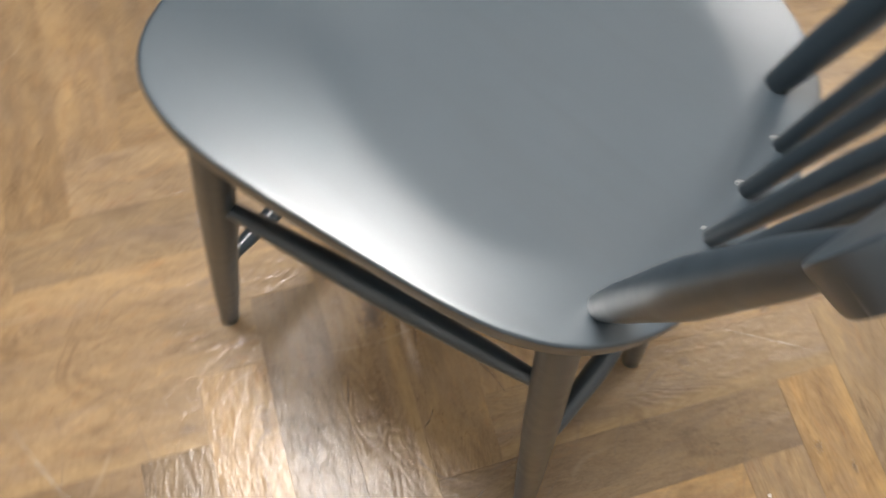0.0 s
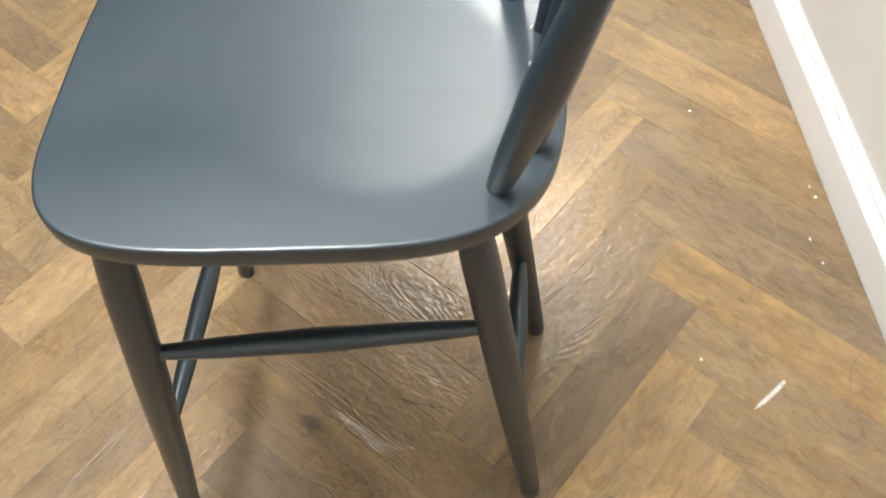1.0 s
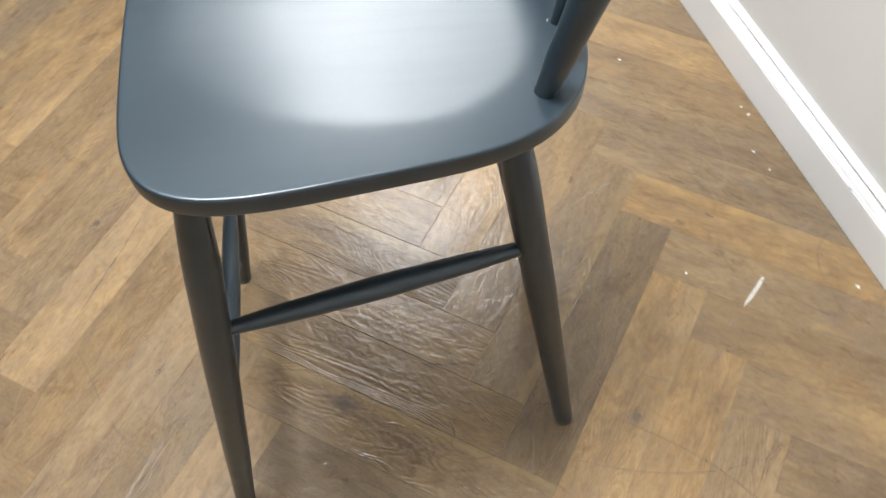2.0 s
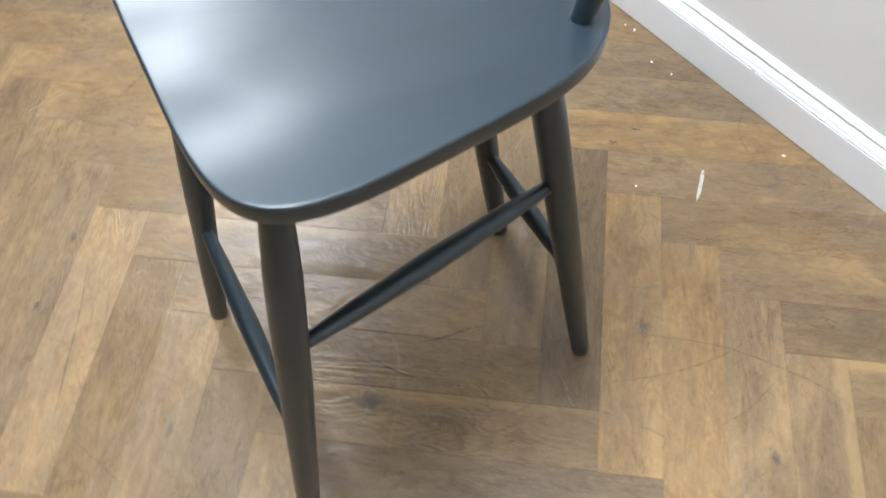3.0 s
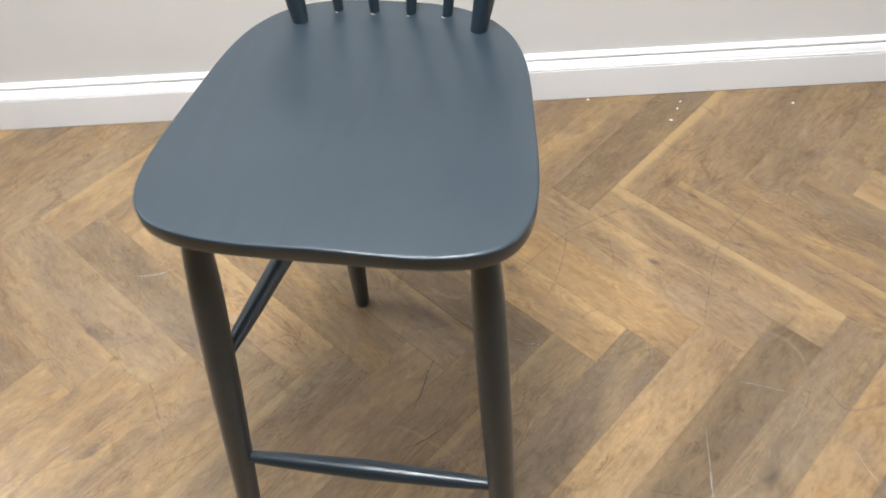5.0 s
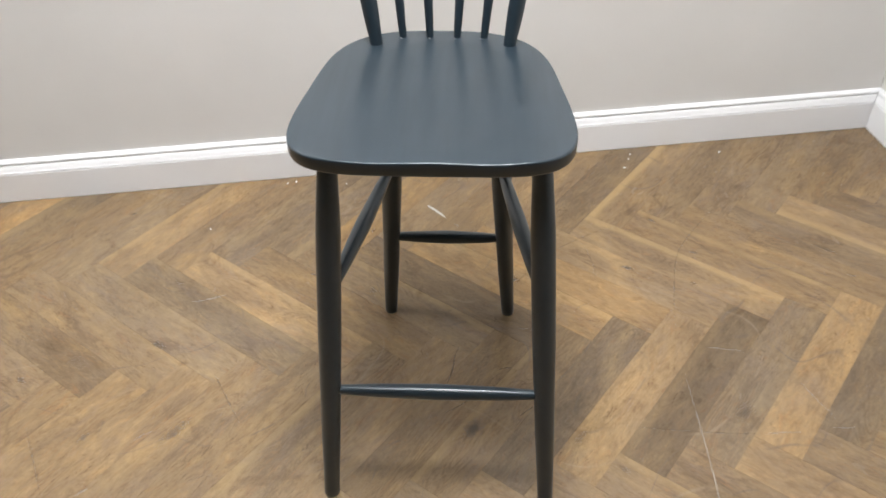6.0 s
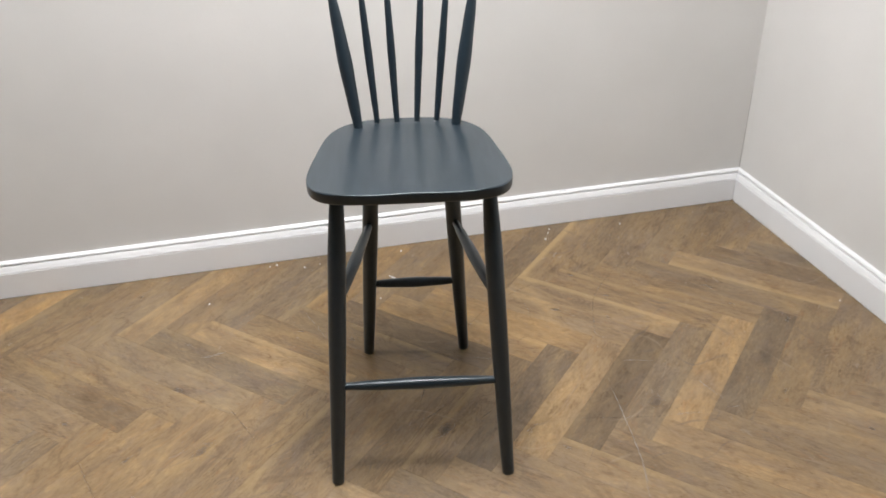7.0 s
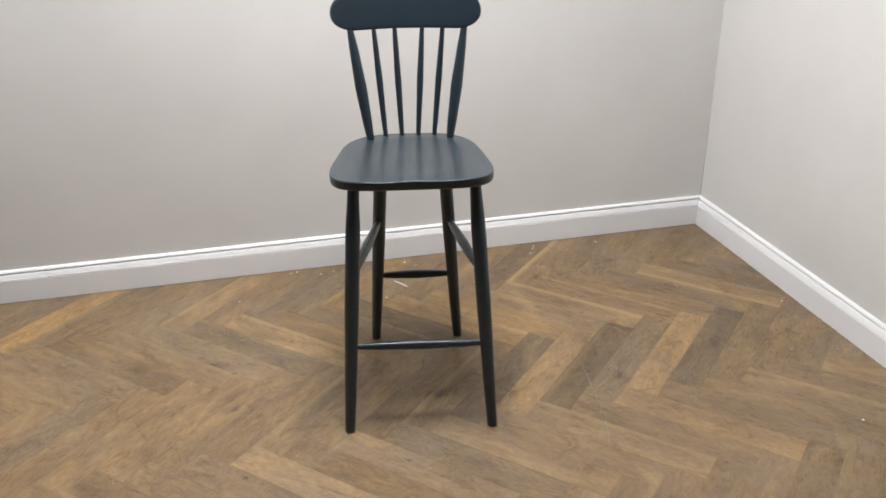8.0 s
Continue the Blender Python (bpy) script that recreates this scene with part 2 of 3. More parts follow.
def mitre(i, depth):
    """The point at room corner i that lies depth metres inside both walls that meet there."""
    d0, n0 = inward((i - 1) % 4)
    d1, n1 = inward(i)
    s = n0 + n1
    return ROOM[i] + s * (depth / s.dot(n0))


def build_walls():
    for i, name in enumerate(("wall_north", "wall_west", "wall_south", "wall_east")):
        k = (i + 1) % 4
        pts = [ROOM[i], ROOM[k], mitre(k, -0.12), mitre(i, -0.12)]
        ob = new(name, mesh_from(prism([p[:] for p in pts], -0.02, HEIGHT), name, WALL_PAINT))
        tagged(ob, "pale warm grey painted plaster wall", "wall", kind="structure")
    pts = [mitre(i, -0.12)[:] for i in range(4)]
    ob = new("ceiling", mesh_from(prism(pts, HEIGHT + 0.001, HEIGHT + 0.1), "ceiling", CEILING_PAINT))
    tagged(ob, "plain white painted ceiling", "ceiling", kind="structure")


def skirting_profile():
    """Depth from the wall and height: flat board, quirk, ogee, groove and a rounded top."""
    pts = [(0.0, 0.0018), (0.0195, 0.0018), (0.0195, 0.0785), (0.0188, 0.0797), (0.0162, 0.0799), (0.0162, 0.0812)]
    pts += [(0.0162 + 0.0028 * math.sin(a), 0.0834 - 0.0022 * math.cos(a)) for a in (0.4, 0.9, 1.57, 2.2, 2.7)]
    pts += [(0.0168 - 0.0052 * f + 0.0006 * math.sin(math.pi * f), 0.0862 + 0.0132 * f) for f in (0.0, 0.25, 0.5, 0.75, 1.0)]
    pts += [(0.0100, 0.0998), (0.0045, 0.1000), (0.0045, 0.1021)]
    pts += [(0.0075 + 0.0034 * math.sin(a), 0.1058 - 0.0040 * math.cos(a)) for a in (0.3, 0.8, 1.4, 2.0)]
    pts += [(0.0086, 0.1100), (0.0060, 0.1124), (0.0025, 0.1136), (0.0, 0.1138)]
    return pts


def build_skirting():
    for i in range(4):
        k = (i + 1) % 4
        along = inward(i)[0] * 0.0010
        loops = [[(*(mitre(j, d) + shift), z) for d, z in skirting_profile()] for j, shift in ((i, along), (k, -along))]
        ob = new("baseboard", mesh_from(rings(bmesh.new(), loops), "baseboard", TRIM_PAINT))
        tagged(ob, "white painted moulded skirting board along the wall foot", "skirting board", kind="structure")
        if i == 0:
            build_chips(ob)


def build_chips(board):
    """Small knocks in the paint of the skirting, as shallow grey scars."""
    grey = plain("chipped_paint", (0.38, 0.36, 0.33))
    d, n = inward(0)
    for along, depth, z, long, tall in ((2.384, 0.0195, 0.0825, 0.012, 0.0035), (2.392, 0.0115, 0.1055, 0.010, 0.0025), (2.33, 0.0110, 0.1062, 0.008, 0.002),
                                        (0.640, 0.0060, 0.1128, 0.030, 0.0018), (1.318, 0.0193, 0.0795, 0.010, 0.002)):
        bm = bmesh.new()
        bmesh.ops.create_icosphere(bm, subdivisions=2, radius=0.5)
        place = CORNER + d * along + n * (depth - 0.0002)
        for v in bm.verts:
            x, y, h = v.co.x * long, v.co.y * 0.0016, v.co.z * tall
            v.co = Vector((*(place + d * x + n * y), z + h))
        part("paint_chip", bm, grey, board, "grey chip in the paint")


def build_seam():
    """A dark grey hairline up the corner between the two walls, thinner towards the top."""
    pick = random.Random(11)
    bm = bmesh.new()
    loops = []
    d_a, n_a = inward(0)
    d_b, n_b = inward(3)
    for i in range(26):
        z = 0.1145 + i * 0.014
        w = 0.0018 * (1 - i / 26) ** 0.8 * pick.uniform(0.6, 1.2) + 0.0003
        a, b = CORNER + d_a * w + n_a * 0.0004, CORNER - d_b * w + n_b * 0.0004
        m = CORNER + (n_a + n_b) * 0.0009
        loops.append([(*a, z), (*m, z), (*b, z), (*(CORNER - (n_a + n_b) * 0.0005), z)])
    ob = new("trim", mesh_from(rings(bm, loops), "trim", plain("seam_grey", (0.36, 0.345, 0.32))))
    tagged(ob, "dark hairline seam in the wall corner", "filler", kind="structure")


# ---- herringbone floor ----
BOARD_W, BOARD_L, TURN_FLOOR = 0.091, 0.490, 55.4
P_DIR = Vector((math.cos(radians(TURN_FLOOR)), math.sin(radians(TURN_FLOOR))))
Q_DIR = Vector((P_DIR.y, -P_DIR.x))
P_TOP, Q_LEFT = 0.564, 0.348
GAP = 0.00012


def board_grid():
    """Every board of the herringbone: kind, counts, middle and turn."""
    for j in range(-16, 17):
        for k in range(-120, 121):
            q, p = Q_LEFT + k * BOARD_W + j * BOARD_L, P_TOP + k * BOARD_W - j * BOARD_L
            yield "V", k, j, Q_DIR * (q + BOARD_W / 2) + P_DIR * (p - BOARD_L / 2), TURN_FLOOR
            yield "H", k, j, Q_DIR * (q + BOARD_L / 2) + P_DIR * (p - BOARD_L - BOARD_W / 2), TURN_FLOOR - 90


def inside(p, margin):
    return all((p - ROOM[i]).dot(inward(i)[1]) > margin for i in range(4))


def board_cut(place, turn, lx=BOARD_L / 2 - GAP, ly=BOARD_W / 2 - GAP):
    """The board's plan as (x, y) in its own axes, trimmed where it would pass under the walls."""
    c, s = math.cos(radians(turn)), math.sin(radians(turn))
    shape = [(-lx, -ly), (lx, -ly), (lx, ly), (-lx, ly)]
    for i in range(4):
        n = inward(i)[1]

        def depth(p):
            return (place + Vector((c * p[0] - s * p[1], s * p[0] + c * p[1])) - ROOM[i]).dot(n) - 0.004

        cut = []
        for a, b in zip(shape, shape[1:] + shape[:1]):
            da, db = depth(a), depth(b)
            if da >= 0:
                cut.append(a)
            if da * db < 0:
                f = da / (da - db)
                cut.append((a[0] + (b[0] - a[0]) * f, a[1] + (b[1] - a[1]) * f))
        shape = cut
        if len(shape) < 3:
            return []
    return shape


def board_mesh(bm, place, turn, uv, trimmed=False, way=1):
    """One board with eased edges; the top lies at z = 0. way: 1, or -1 for the grain the other way round."""
    c, s = math.cos(radians(turn)), math.sin(radians(turn))
    lx, ly, e = BOARD_L / 2 - GAP, BOARD_W / 2 - GAP, 0.0003
    low = board_cut(place, turn) if trimmed else [(-lx, -ly), (lx, -ly), (lx, ly), (-lx, ly)]
    top = board_cut(place, turn, lx - e, ly - e) if trimmed else [(-lx + e, -ly + e), (lx - e, -ly + e), (lx - e, ly - e), (-lx + e, ly - e)]
    if len(low) != len(top):
        top = low
    rows = []
    for shape, z in ((low, -0.006), (low, -0.0003), (top, 0.0)):
        rows.append([(bm.verts.new((place.x + c * x - s * y, place.y + s * x + c * y, z)), (x, y)) for x, y in shape])
    faces = [tuple(rows[-1])]
    n = len(low)
    for a, b in zip(rows, rows[1:]):
        for i in range(n):
            faces.append((a[i], a[(i + 1) % n], b[(i + 1) % n], b[i]))
    for f in faces:
        face = bm.faces.new([v for v, _ in f])
        for loop, (_, xy) in zip(face.loops, f):
            loop[uv].uv = (xy[0] * way, xy[1] * way)


# boards that stand out by their tone; several under the chair carry painted shade
TONES_UPRIGHT = {(0, 0): 0.66, (1, 0): 0.90, (2, 0): 1.22, (3, 0): 0.77, (4, 0): 0.86, (5, 0): 0.94, (-1, 0): 1.10, (-2, 0): 0.78, (-3, 0): 0.90, (-4, 0): 0.84,
                 (-5, 0): 1.00, (-6, 0): 0.90, (-7, 0): 0.92, (-8, 0): 0.98, (0, -1): 0.80, (1, -1): 0.98, (2, -1): 0.90, (3, -1): 0.94, (4, -1): 0.92,
                 (-1, -1): 1.00, (-2, -1): 0.94, (-4, -1): 1.08, (-5, -1): 0.90, (-6, -1): 0.90, (-7, -1): 0.98, (-8, -1): 1.10}
TONES_UPRIGHT_FAR = {(-9, -1): 1.00, (-10, -1): 0.98, (-11, -1): 0.80, (-12, -1): 1.26, (-6, 1): 0.80, (-9, 1): 0.80, (-11, 1): 0.80}
TONES_ACROSS = {(0, -1): 1.06, (-2, -1): 1.16, (-1, -1): 1.10, (-3, -1): 0.80, (-4, -1): 0.88, (-5, -1): 0.90, (1, -1): 1.06, (2, -1): 1.00, (3, -1): 0.98,
                (4, -1): 0.90, (5, -1): 1.10, (6, -1): 0.86, (-6, -1): 1.14, (-7, -1): 0.82, (-8, -1): 1.00, (-9, -1): 0.96, (-10, -1): 0.84, (-11, -1): 1.04}
TONES_ACROSS_NEAR = {(-4, 0): 1.06, (-5, 0): 0.88, (-6, 0): 1.17, (-7, 0): 0.94, (-10, 0): 1.10, (0, 0): 1.06, (1, 0): 0.96, (2, 0): 1.16, (3, 0): 0.95}
BOARD_TONES = {"V": {**TONES_UPRIGHT, **TONES_UPRIGHT_FAR}, "H": {**TONES_ACROSS, **TONES_ACROSS_NEAR}}
# boards of a yellower oak, and those with a strip of pale sapwood: how clear it is, negative along the other edge
YELLOWER = {("H", -2, -1): 0.09, ("H", -1, -1): 0.07, ("V", -4, -1): 0.12, ("V", -12, -1): 0.16, ("H", 5, -1): 0.10, ("H", 2, 0): 0.10, ("V", 2, 0): 0.08}
SAPWOOD = {("V", 1, -1): 0.85, ("H", 1, -1): 0.65, ("H", 0, 0): 0.35, ("H", 5, -1): -0.6}


def build_floor():
    slab = new("floor", mesh_from(prism([mitre(i, -0.12)[:] for i in range(4)], -0.06, -0.0009), "floor", SUBFLOOR))
    tagged(slab, "worn brown oak herringbone floor with scuffs and fine scratches", "floor", kind="structure")
    near, edge = [], []
    middle = Vector((0.0, -0.35))
    for row in board_grid():
        if inside(row[3], -0.24):
            (near if inside(row[3], 0.26) else edge).append(((row[3] - middle).length, *row))
    near.sort(key=lambda r: (round(r[0], 4), r[1]))
    edge = [r for r in edge if board_cut(r[4], r[5])]
    edge.sort(key=lambda r: (round(r[0], 4), r[1]))
    shown_edge = [r for r in edge if r[0] < 1.9]
    rest_edge = [r for r in edge if r[0] >= 1.9]
    count = 300 - len(shown_edge)
    near, far = near[:count], near[count:]
    bm = bmesh.new()
    uv = bm.loops.layers.uv.new("UVMap")
    board_mesh(bm, Vector((0, 0)), 0, uv)
    shared = mesh_from(bm, "board", OAK)
    pick = random.Random(7)
    edge_keys = {r[1:4] for r in shown_edge}
    for _, kind, k, j, place, turn in near + shown_edge:
        if (kind, k, j) in edge_keys:
            bm = bmesh.new()
            layer = bm.loops.layers.uv.new("UVMap")
            board_mesh(bm, place, turn, layer, True, -1 if SAPWOOD.get((kind, k, j), 1) < 0 else 1)
            ob = new("board", mesh_from(bm, "board", OAK))
        else:
            ob = new("board", shared)
            ob.matrix_basis = pose(place.x, place.y, pick.uniform(-0.0002, 0.0002), pick.uniform(-0.05, 0.05), pick.uniform(-0.03, 0.03), turn + (180 * pick.randrange(2) if (k, j) not in BOARD_TONES[kind] else 180 if SAPWOOD.get((kind, k, j), 1) < 0 else 0))
        ob.parent = slab
        tone = BOARD_TONES[kind].get((k, j)) or pick.choice((0.85, 0.90, 0.95, 0.98, 1.02, 1.06, 1.12))
        warm = pick.uniform(-0.05, 0.07) + (tone - 1.0) * 0.12 + YELLOWER.get((kind, k, j), 0.0)
        ob.color = (tone * (1 + warm * 0.5), tone, tone * (1 - warm), abs(SAPWOOD[kind, k, j]) if (kind, k, j) in SAPWOOD else pick.choice((0.0, 0.0, 0.0, 0.0, 0.0, 0.2, 0.35)))
    bm = bmesh.new()
    uv = bm.loops.layers.uv.new("UVMap")
    for _, kind, k, j, place, turn in far:
        board_mesh(bm, place, turn, uv)
    for _, kind, k, j, place, turn in rest_edge:
        board_mesh(bm, place, turn, uv, True)
    rest = part("boards", bm, OAK_FAR, slab, "remaining oak herringbone boards")
    tagged(rest, kind="stuff")


# ---- the tall chair ----
SEAT_FRONT, SEAT_BACK = -0.2065, 0.207
TOP_LEG_Z = 0.655


def rim_height(y):
    return 0.6845 - 0.050 * (y + 0.2)


def seat_outline(a):
    """Plan of the seat at the angle a: squarer in front, tapering to a rounder back."""
    yc, half = (SEAT_FRONT + SEAT_BACK) / 2, (SEAT_BACK - SEAT_FRONT) / 2
    n = 3.2 + 1.4 * (0.5 - 0.5 * math.sin(a))
    c, s = math.cos(a), math.sin(a)
    y = math.copysign(abs(s) ** (2 / n), s) * half
    x = math.copysign(abs(c) ** (2 / n), c) * (0.1878 - 0.140 * y) - 0.0052
    return x, yc + y


def seat_dip(x, y):
    # a shallow dish with a clear lip at the sides and the back, drawn out towards the front
    u, v = x / 0.125, (y - 0.04) / (0.125 if y > 0.04 else 0.215)
    h = 1 - u * u - v * v
    hollow = 0.0030 * (h + math.sqrt(h * h + 0.010))
    # two soft channels for the thighs, with a low ridge between them
    front = max(0.0, min(1.0, (-0.02 - y) / 0.15))
    front = front * front * (3 - 2 * front)
    thighs = 0.0022 * front * math.exp(-((abs(x) - 0.075) / 0.045) ** 2)
    return hollow + thighs


def seat_mesh():
    sides = 160
    yc = (SEAT_FRONT + SEAT_BACK) / 2
    plan = [seat_outline(2 * math.pi * k / sides) for k in range(sides)]

    def loop(scale, drop, under=None):
        pts = []
        for x, y in plan:
            px, py = x * scale, yc + (y - yc) * scale
            z = rim_height(py) - drop - (seat_dip(px, py) if under is None else 0)
            pts.append((px, py, z))
        return pts

    bm = bmesh.new()
    loops = [loop(f, 0.0) for f in (*(0.02 + 0.027 * i for i in range(35)), 0.955, 0.975, 0.984)]
    loops += [loop(0.9905, 0.0001), loop(0.9945, 0.0005), loop(0.9978, 0.0014), loop(0.9995, 0.0027), loop(1.0, 0.0045), loop(1.0, 0.010)]
    loops += [loop(0.998, 0.019, 1), loop(0.994, 0.0215, 1), loop(0.986, 0.0235, 1), loop(0.96, 0.0258, 1), loop(0.90, 0.0285, 1), loop(0.7, 0.030, 1), loop(0.02, 0.030, 1)]
    return rings(bm, loops)


def bead(place, radius, start, span):
    """A thin crescent of filler on the seat round the foot of a stick."""
    loops = []
    for k in range(9):
        a = radians(start + span * k / 8)
        r = 0.00042 * math.sin(math.pi * (k + 0.5) / 9)
        c = Vector((math.cos(a), math.sin(a), 0))
        loops.append([Vector(place) + c * (radius + r * math.cos(b)) + Vector((0, 0, r * math.sin(b))) for b in (2 * math.pi * n / 6 for n in range(6))])
    return rings(bmesh.new(), loops)


def crest_mesh():
    """The broad rail on top of the back: bowed in plan, leaning back, with rounded ends."""
    half, tall, thick, lean = 0.1955, 0.092, 0.0225, radians(11)
    loops = []
    for i in range(61):
        f = -1 + 2 * i / 60
        f = math.sin(f * math.pi / 2)
        s = f * half
        edge = min(1.0, max(0.0, (abs(s) - (half - 0.047)) / 0.047))
        h = tall / 2 * math.sqrt(max(0.0, 1 - edge ** 2)) + 0.0015
        low = min(1.0, max(0.0, (abs(s) - (half - 0.066)) / 0.066))
        h_low = tall / 2 * math.sqrt(max(0.0, 1 - low ** 2)) + 0.0015
        t = thick / 2 * (1 - 0.10 * edge ** 8)
        y0, z0 = 0.244 - 1.15 * s * s, 0.992
        slope = -2.3 * s
        nx, ny = -slope / math.hypot(1, slope), 1 / math.hypot(1, slope)
        loop = []
        for k in range(40):
            a = 2 * math.pi * k / 40
            v = math.copysign(abs(math.sin(a)) ** 0.25, math.sin(a)) * (h if math.sin(a) > 0 else h_low)
            w = math.copysign(abs(math.cos(a)) ** 0.25, math.cos(a)) * t
            d = w * math.cos(lean) + v * math.sin(lean)
            loop.append((s - 0.0035 + nx * d * 0.35, y0 + ny * d, z0 + v * math.cos(lean) - w * math.sin(lean)))
        loops.append(loop)
    return rings(bmesh.new(), loops)


LEG = [(0.0, 0.0130), (0.25, 0.0160), (0.55, 0.0183), (0.80, 0.0182), (1.0, 0.0135)]
SPINDLE = [(0.0, 0.0058), (0.25, 0.0074), (0.55, 0.0088), (0.8, 0.0074), (1.0, 0.0058)]
POST = [(0.0, 0.0092), (0.22, 0.0128), (0.50, 0.0155), (0.78, 0.0125), (1.0, 0.0085)]
STRETCHER = [(0.0, 0.0075), (0.25, 0.0112), (0.5, 0.0132), (0.75, 0.0112), (1.0, 0.0075)]


def build_chair():
    chair = new("tall_chair")
    tagged(chair, "tall dark slate-grey painted wooden spindle-back bar chair", "chair")
    part("seat", seat_mesh(), SLATE, chair, "scooped satin seat with rounded corners", True)
    legs = {}
    for side in (-1, 1):
        legs["front", side] = (Vector((side * 0.187, -0.238, 0.0)), Vector((side * 0.1455 - 0.0005, -0.152, 0.669)))
        legs["back", side] = (Vector((0.004 + side * 0.125, 0.226, 0.0)), Vector((0.002 + side * 0.083, 0.124, 0.655)))
    for low, high in legs.values():
        part("leg", turned(low, high, LEG, 32, 40), SLATE, chair, "", True)

    def on(end, side, z):
        low, high = legs[end, side]
        return low.lerp(high, (z - low.z) / (high.z - low.z))

    bars = [(on("front", -1, 0.240), on("front", 1, 0.238)), (on("back", -1, 0.235), on("back", 1, 0.235))]
    bars += [(on("front", s, 0.427), on("back", s, 0.423)) for s in (-1, 1)]
    for a, b in bars:
        part("stretcher", turned(a, b, STRETCHER, 24, 30), SLATE, chair, "", True)
    pick = random.Random(3)
    feet = [-0.106, -0.066, -0.0225, 0.0205, 0.064, 0.104]
    heads = [-0.150, -0.089, -0.034, 0.039, 0.093, 0.149]
    for i, (x0, x1) in enumerate(zip(feet, heads)):
        outer = i in (0, 5)
        y0 = 0.152 if outer else 0.180
        y1 = 0.243 - 1.15 * x1 * x1 - (0.007 if outer else 0.009)
        stick = part("back_post" if outer else "spindle", turned((x0, y0, rim_height(y0) - 0.014), (x1, y1, 0.952), POST if outer else SPINDLE, 24, 32), SLATE, chair, "", True)
        if outer:
            continue
        z0 = rim_height(y0) - seat_dip(x0, y0)
        part("filler_bead", bead((x0, y0, z0 + 0.0006), 0.0062, pick.uniform(200, 260), pick.uniform(35, 80)), FILLER, stick, "pale dab of wood filler")
    part("crest_rail", crest_mesh(), SLATE, chair, "broad bowed top rail with rounded ends", True)
    return chair


# ---- ceiling panels ----
def build_panels():
    for x, y, share, size in PANELS:
        panel = new("ceiling_light")
        panel.matrix_basis = pose(x, y, HEIGHT, 0, 0, 10.3)
        tagged(panel, "flat square white office ceiling light, switched on", "ceiling light", "ceiling lights")
        h = size / 2
        bm = bmesh.new()
        loops = []
        for o, z in ((h + 0.012, 0.0), (h + 0.012, -0.012), (h, -0.012), (h, 0.0)):
            loops.append([(-o, -o, z), (o, -o, z), (o, o, z), (-o, o, z)])
        rings(bm, loops, False)
        part("frame", bm, FRAME_WHITE, panel)
        bm = prism([(-h, -h), (h, -h), (h, h), (-h, h)], -0.008, -0.004)
        part("diffuser", bm, glowing("panel_glow", (1.0, 0.985, 0.965), PANEL_POWER * share), panel)


# ---- marks and crumbs on the floor ----
PALE = [([(-0.562, 0.234), (-0.53, 0.242), (-0.488, 0.260)], 0.006), ([(0.479, 0.062), (0.485, -0.062), (0.490, -0.235), (0.472, -0.38)], 0.0034),
        ([(0.530, 0.134), (0.575, 0.129), (0.622, 0.121)], 0.0035), ([(0.602, -0.086), (0.640, -0.081), (0.674, -0.080)], 0.004),
        ([(0.700, 0.045), (0.722, 0.0), (0.746, -0.046)], 0.003), ([(0.735, -0.067), (0.780, -0.066)], 0.003),
        ([(-1.025, -0.159), (-0.96, -0.11)], 0.005), ([(-0.771, -0.323), (-0.753, -0.408)], 0.004), ([(-0.30, 0.42), (-0.24, 0.30)], 0.002)]
GASHES = [([(0.004, 0.525), (0.019, 0.510)], 0.0045), ([(0.142, 0.176), (0.168, 0.175), (0.184, 0.171)], 0.0026), ([(0.184, 0.168), (0.208, 0.168)], 0.0042), ([(0.128, 0.312), (0.152, 0.331)], 0.005),
          ([(0.386, 0.379), (0.402, 0.375)], 0.005), ([(-0.320, -0.338), (-0.316, -0.314)], 0.006), ([(-0.572, -0.137), (-0.540, -0.113)], 0.005), ([(-0.642, -0.261), (-0.622, -0.245)], 0.006)]
CRACKS = [([(0.005, 0.012), (0.016, 0.057), (0.020, 0.094), (0.028, 0.121)], 0.0034), ([(0.003, -0.056), (0.032, -0.037), (0.058, -0.012)], 0.003),
          ([(0.105, 0.057), (0.120, 0.063), (0.135, 0.065)], 0.003), ([(0.145, -0.060), (0.180, -0.029)], 0.0024),
          ([(-0.372, -0.397), (-0.285, -0.434), (-0.216, -0.470), (-0.126, -0.514)], 0.0022)]
DARK = [([(0.343, -0.076), (0.50, -0.085), (0.60, -0.086)], 0.0028), ([(0.126, 0.282), (0.184, 0.366), (0.240, 0.430), (0.310, 0.482), (0.352, 0.507), (0.428, 0.535)], 0.003),
        ([(0.187, 0.212), (0.217, 0.292), (0.232, 0.355), (0.238, 0.429), (0.228, 0.515)], 0.0028), ([(0.326, 0.333), (0.327, 0.372), (0.319, 0.414), (0.299, 0.482)], 0.0024),
        ([(0.278, 0.216), (0.276, 0.236), (0.295, 0.252), (0.309, 0.257)], 0.0026), ([(0.219, 0.192), (0.252, 0.218)], 0.0024),
        ([(0.635, 0.600), (0.567, 0.505), (0.520, 0.420), (0.495, 0.300), (0.480, 0.190)], 0.003),
        ([(-0.463, 0.034), (-0.430, -0.019), (-0.382, -0.095)], 0.004), ([(-0.786, -0.115), (-0.742, -0.191), (-0.701, -0.263)], 0.005)]


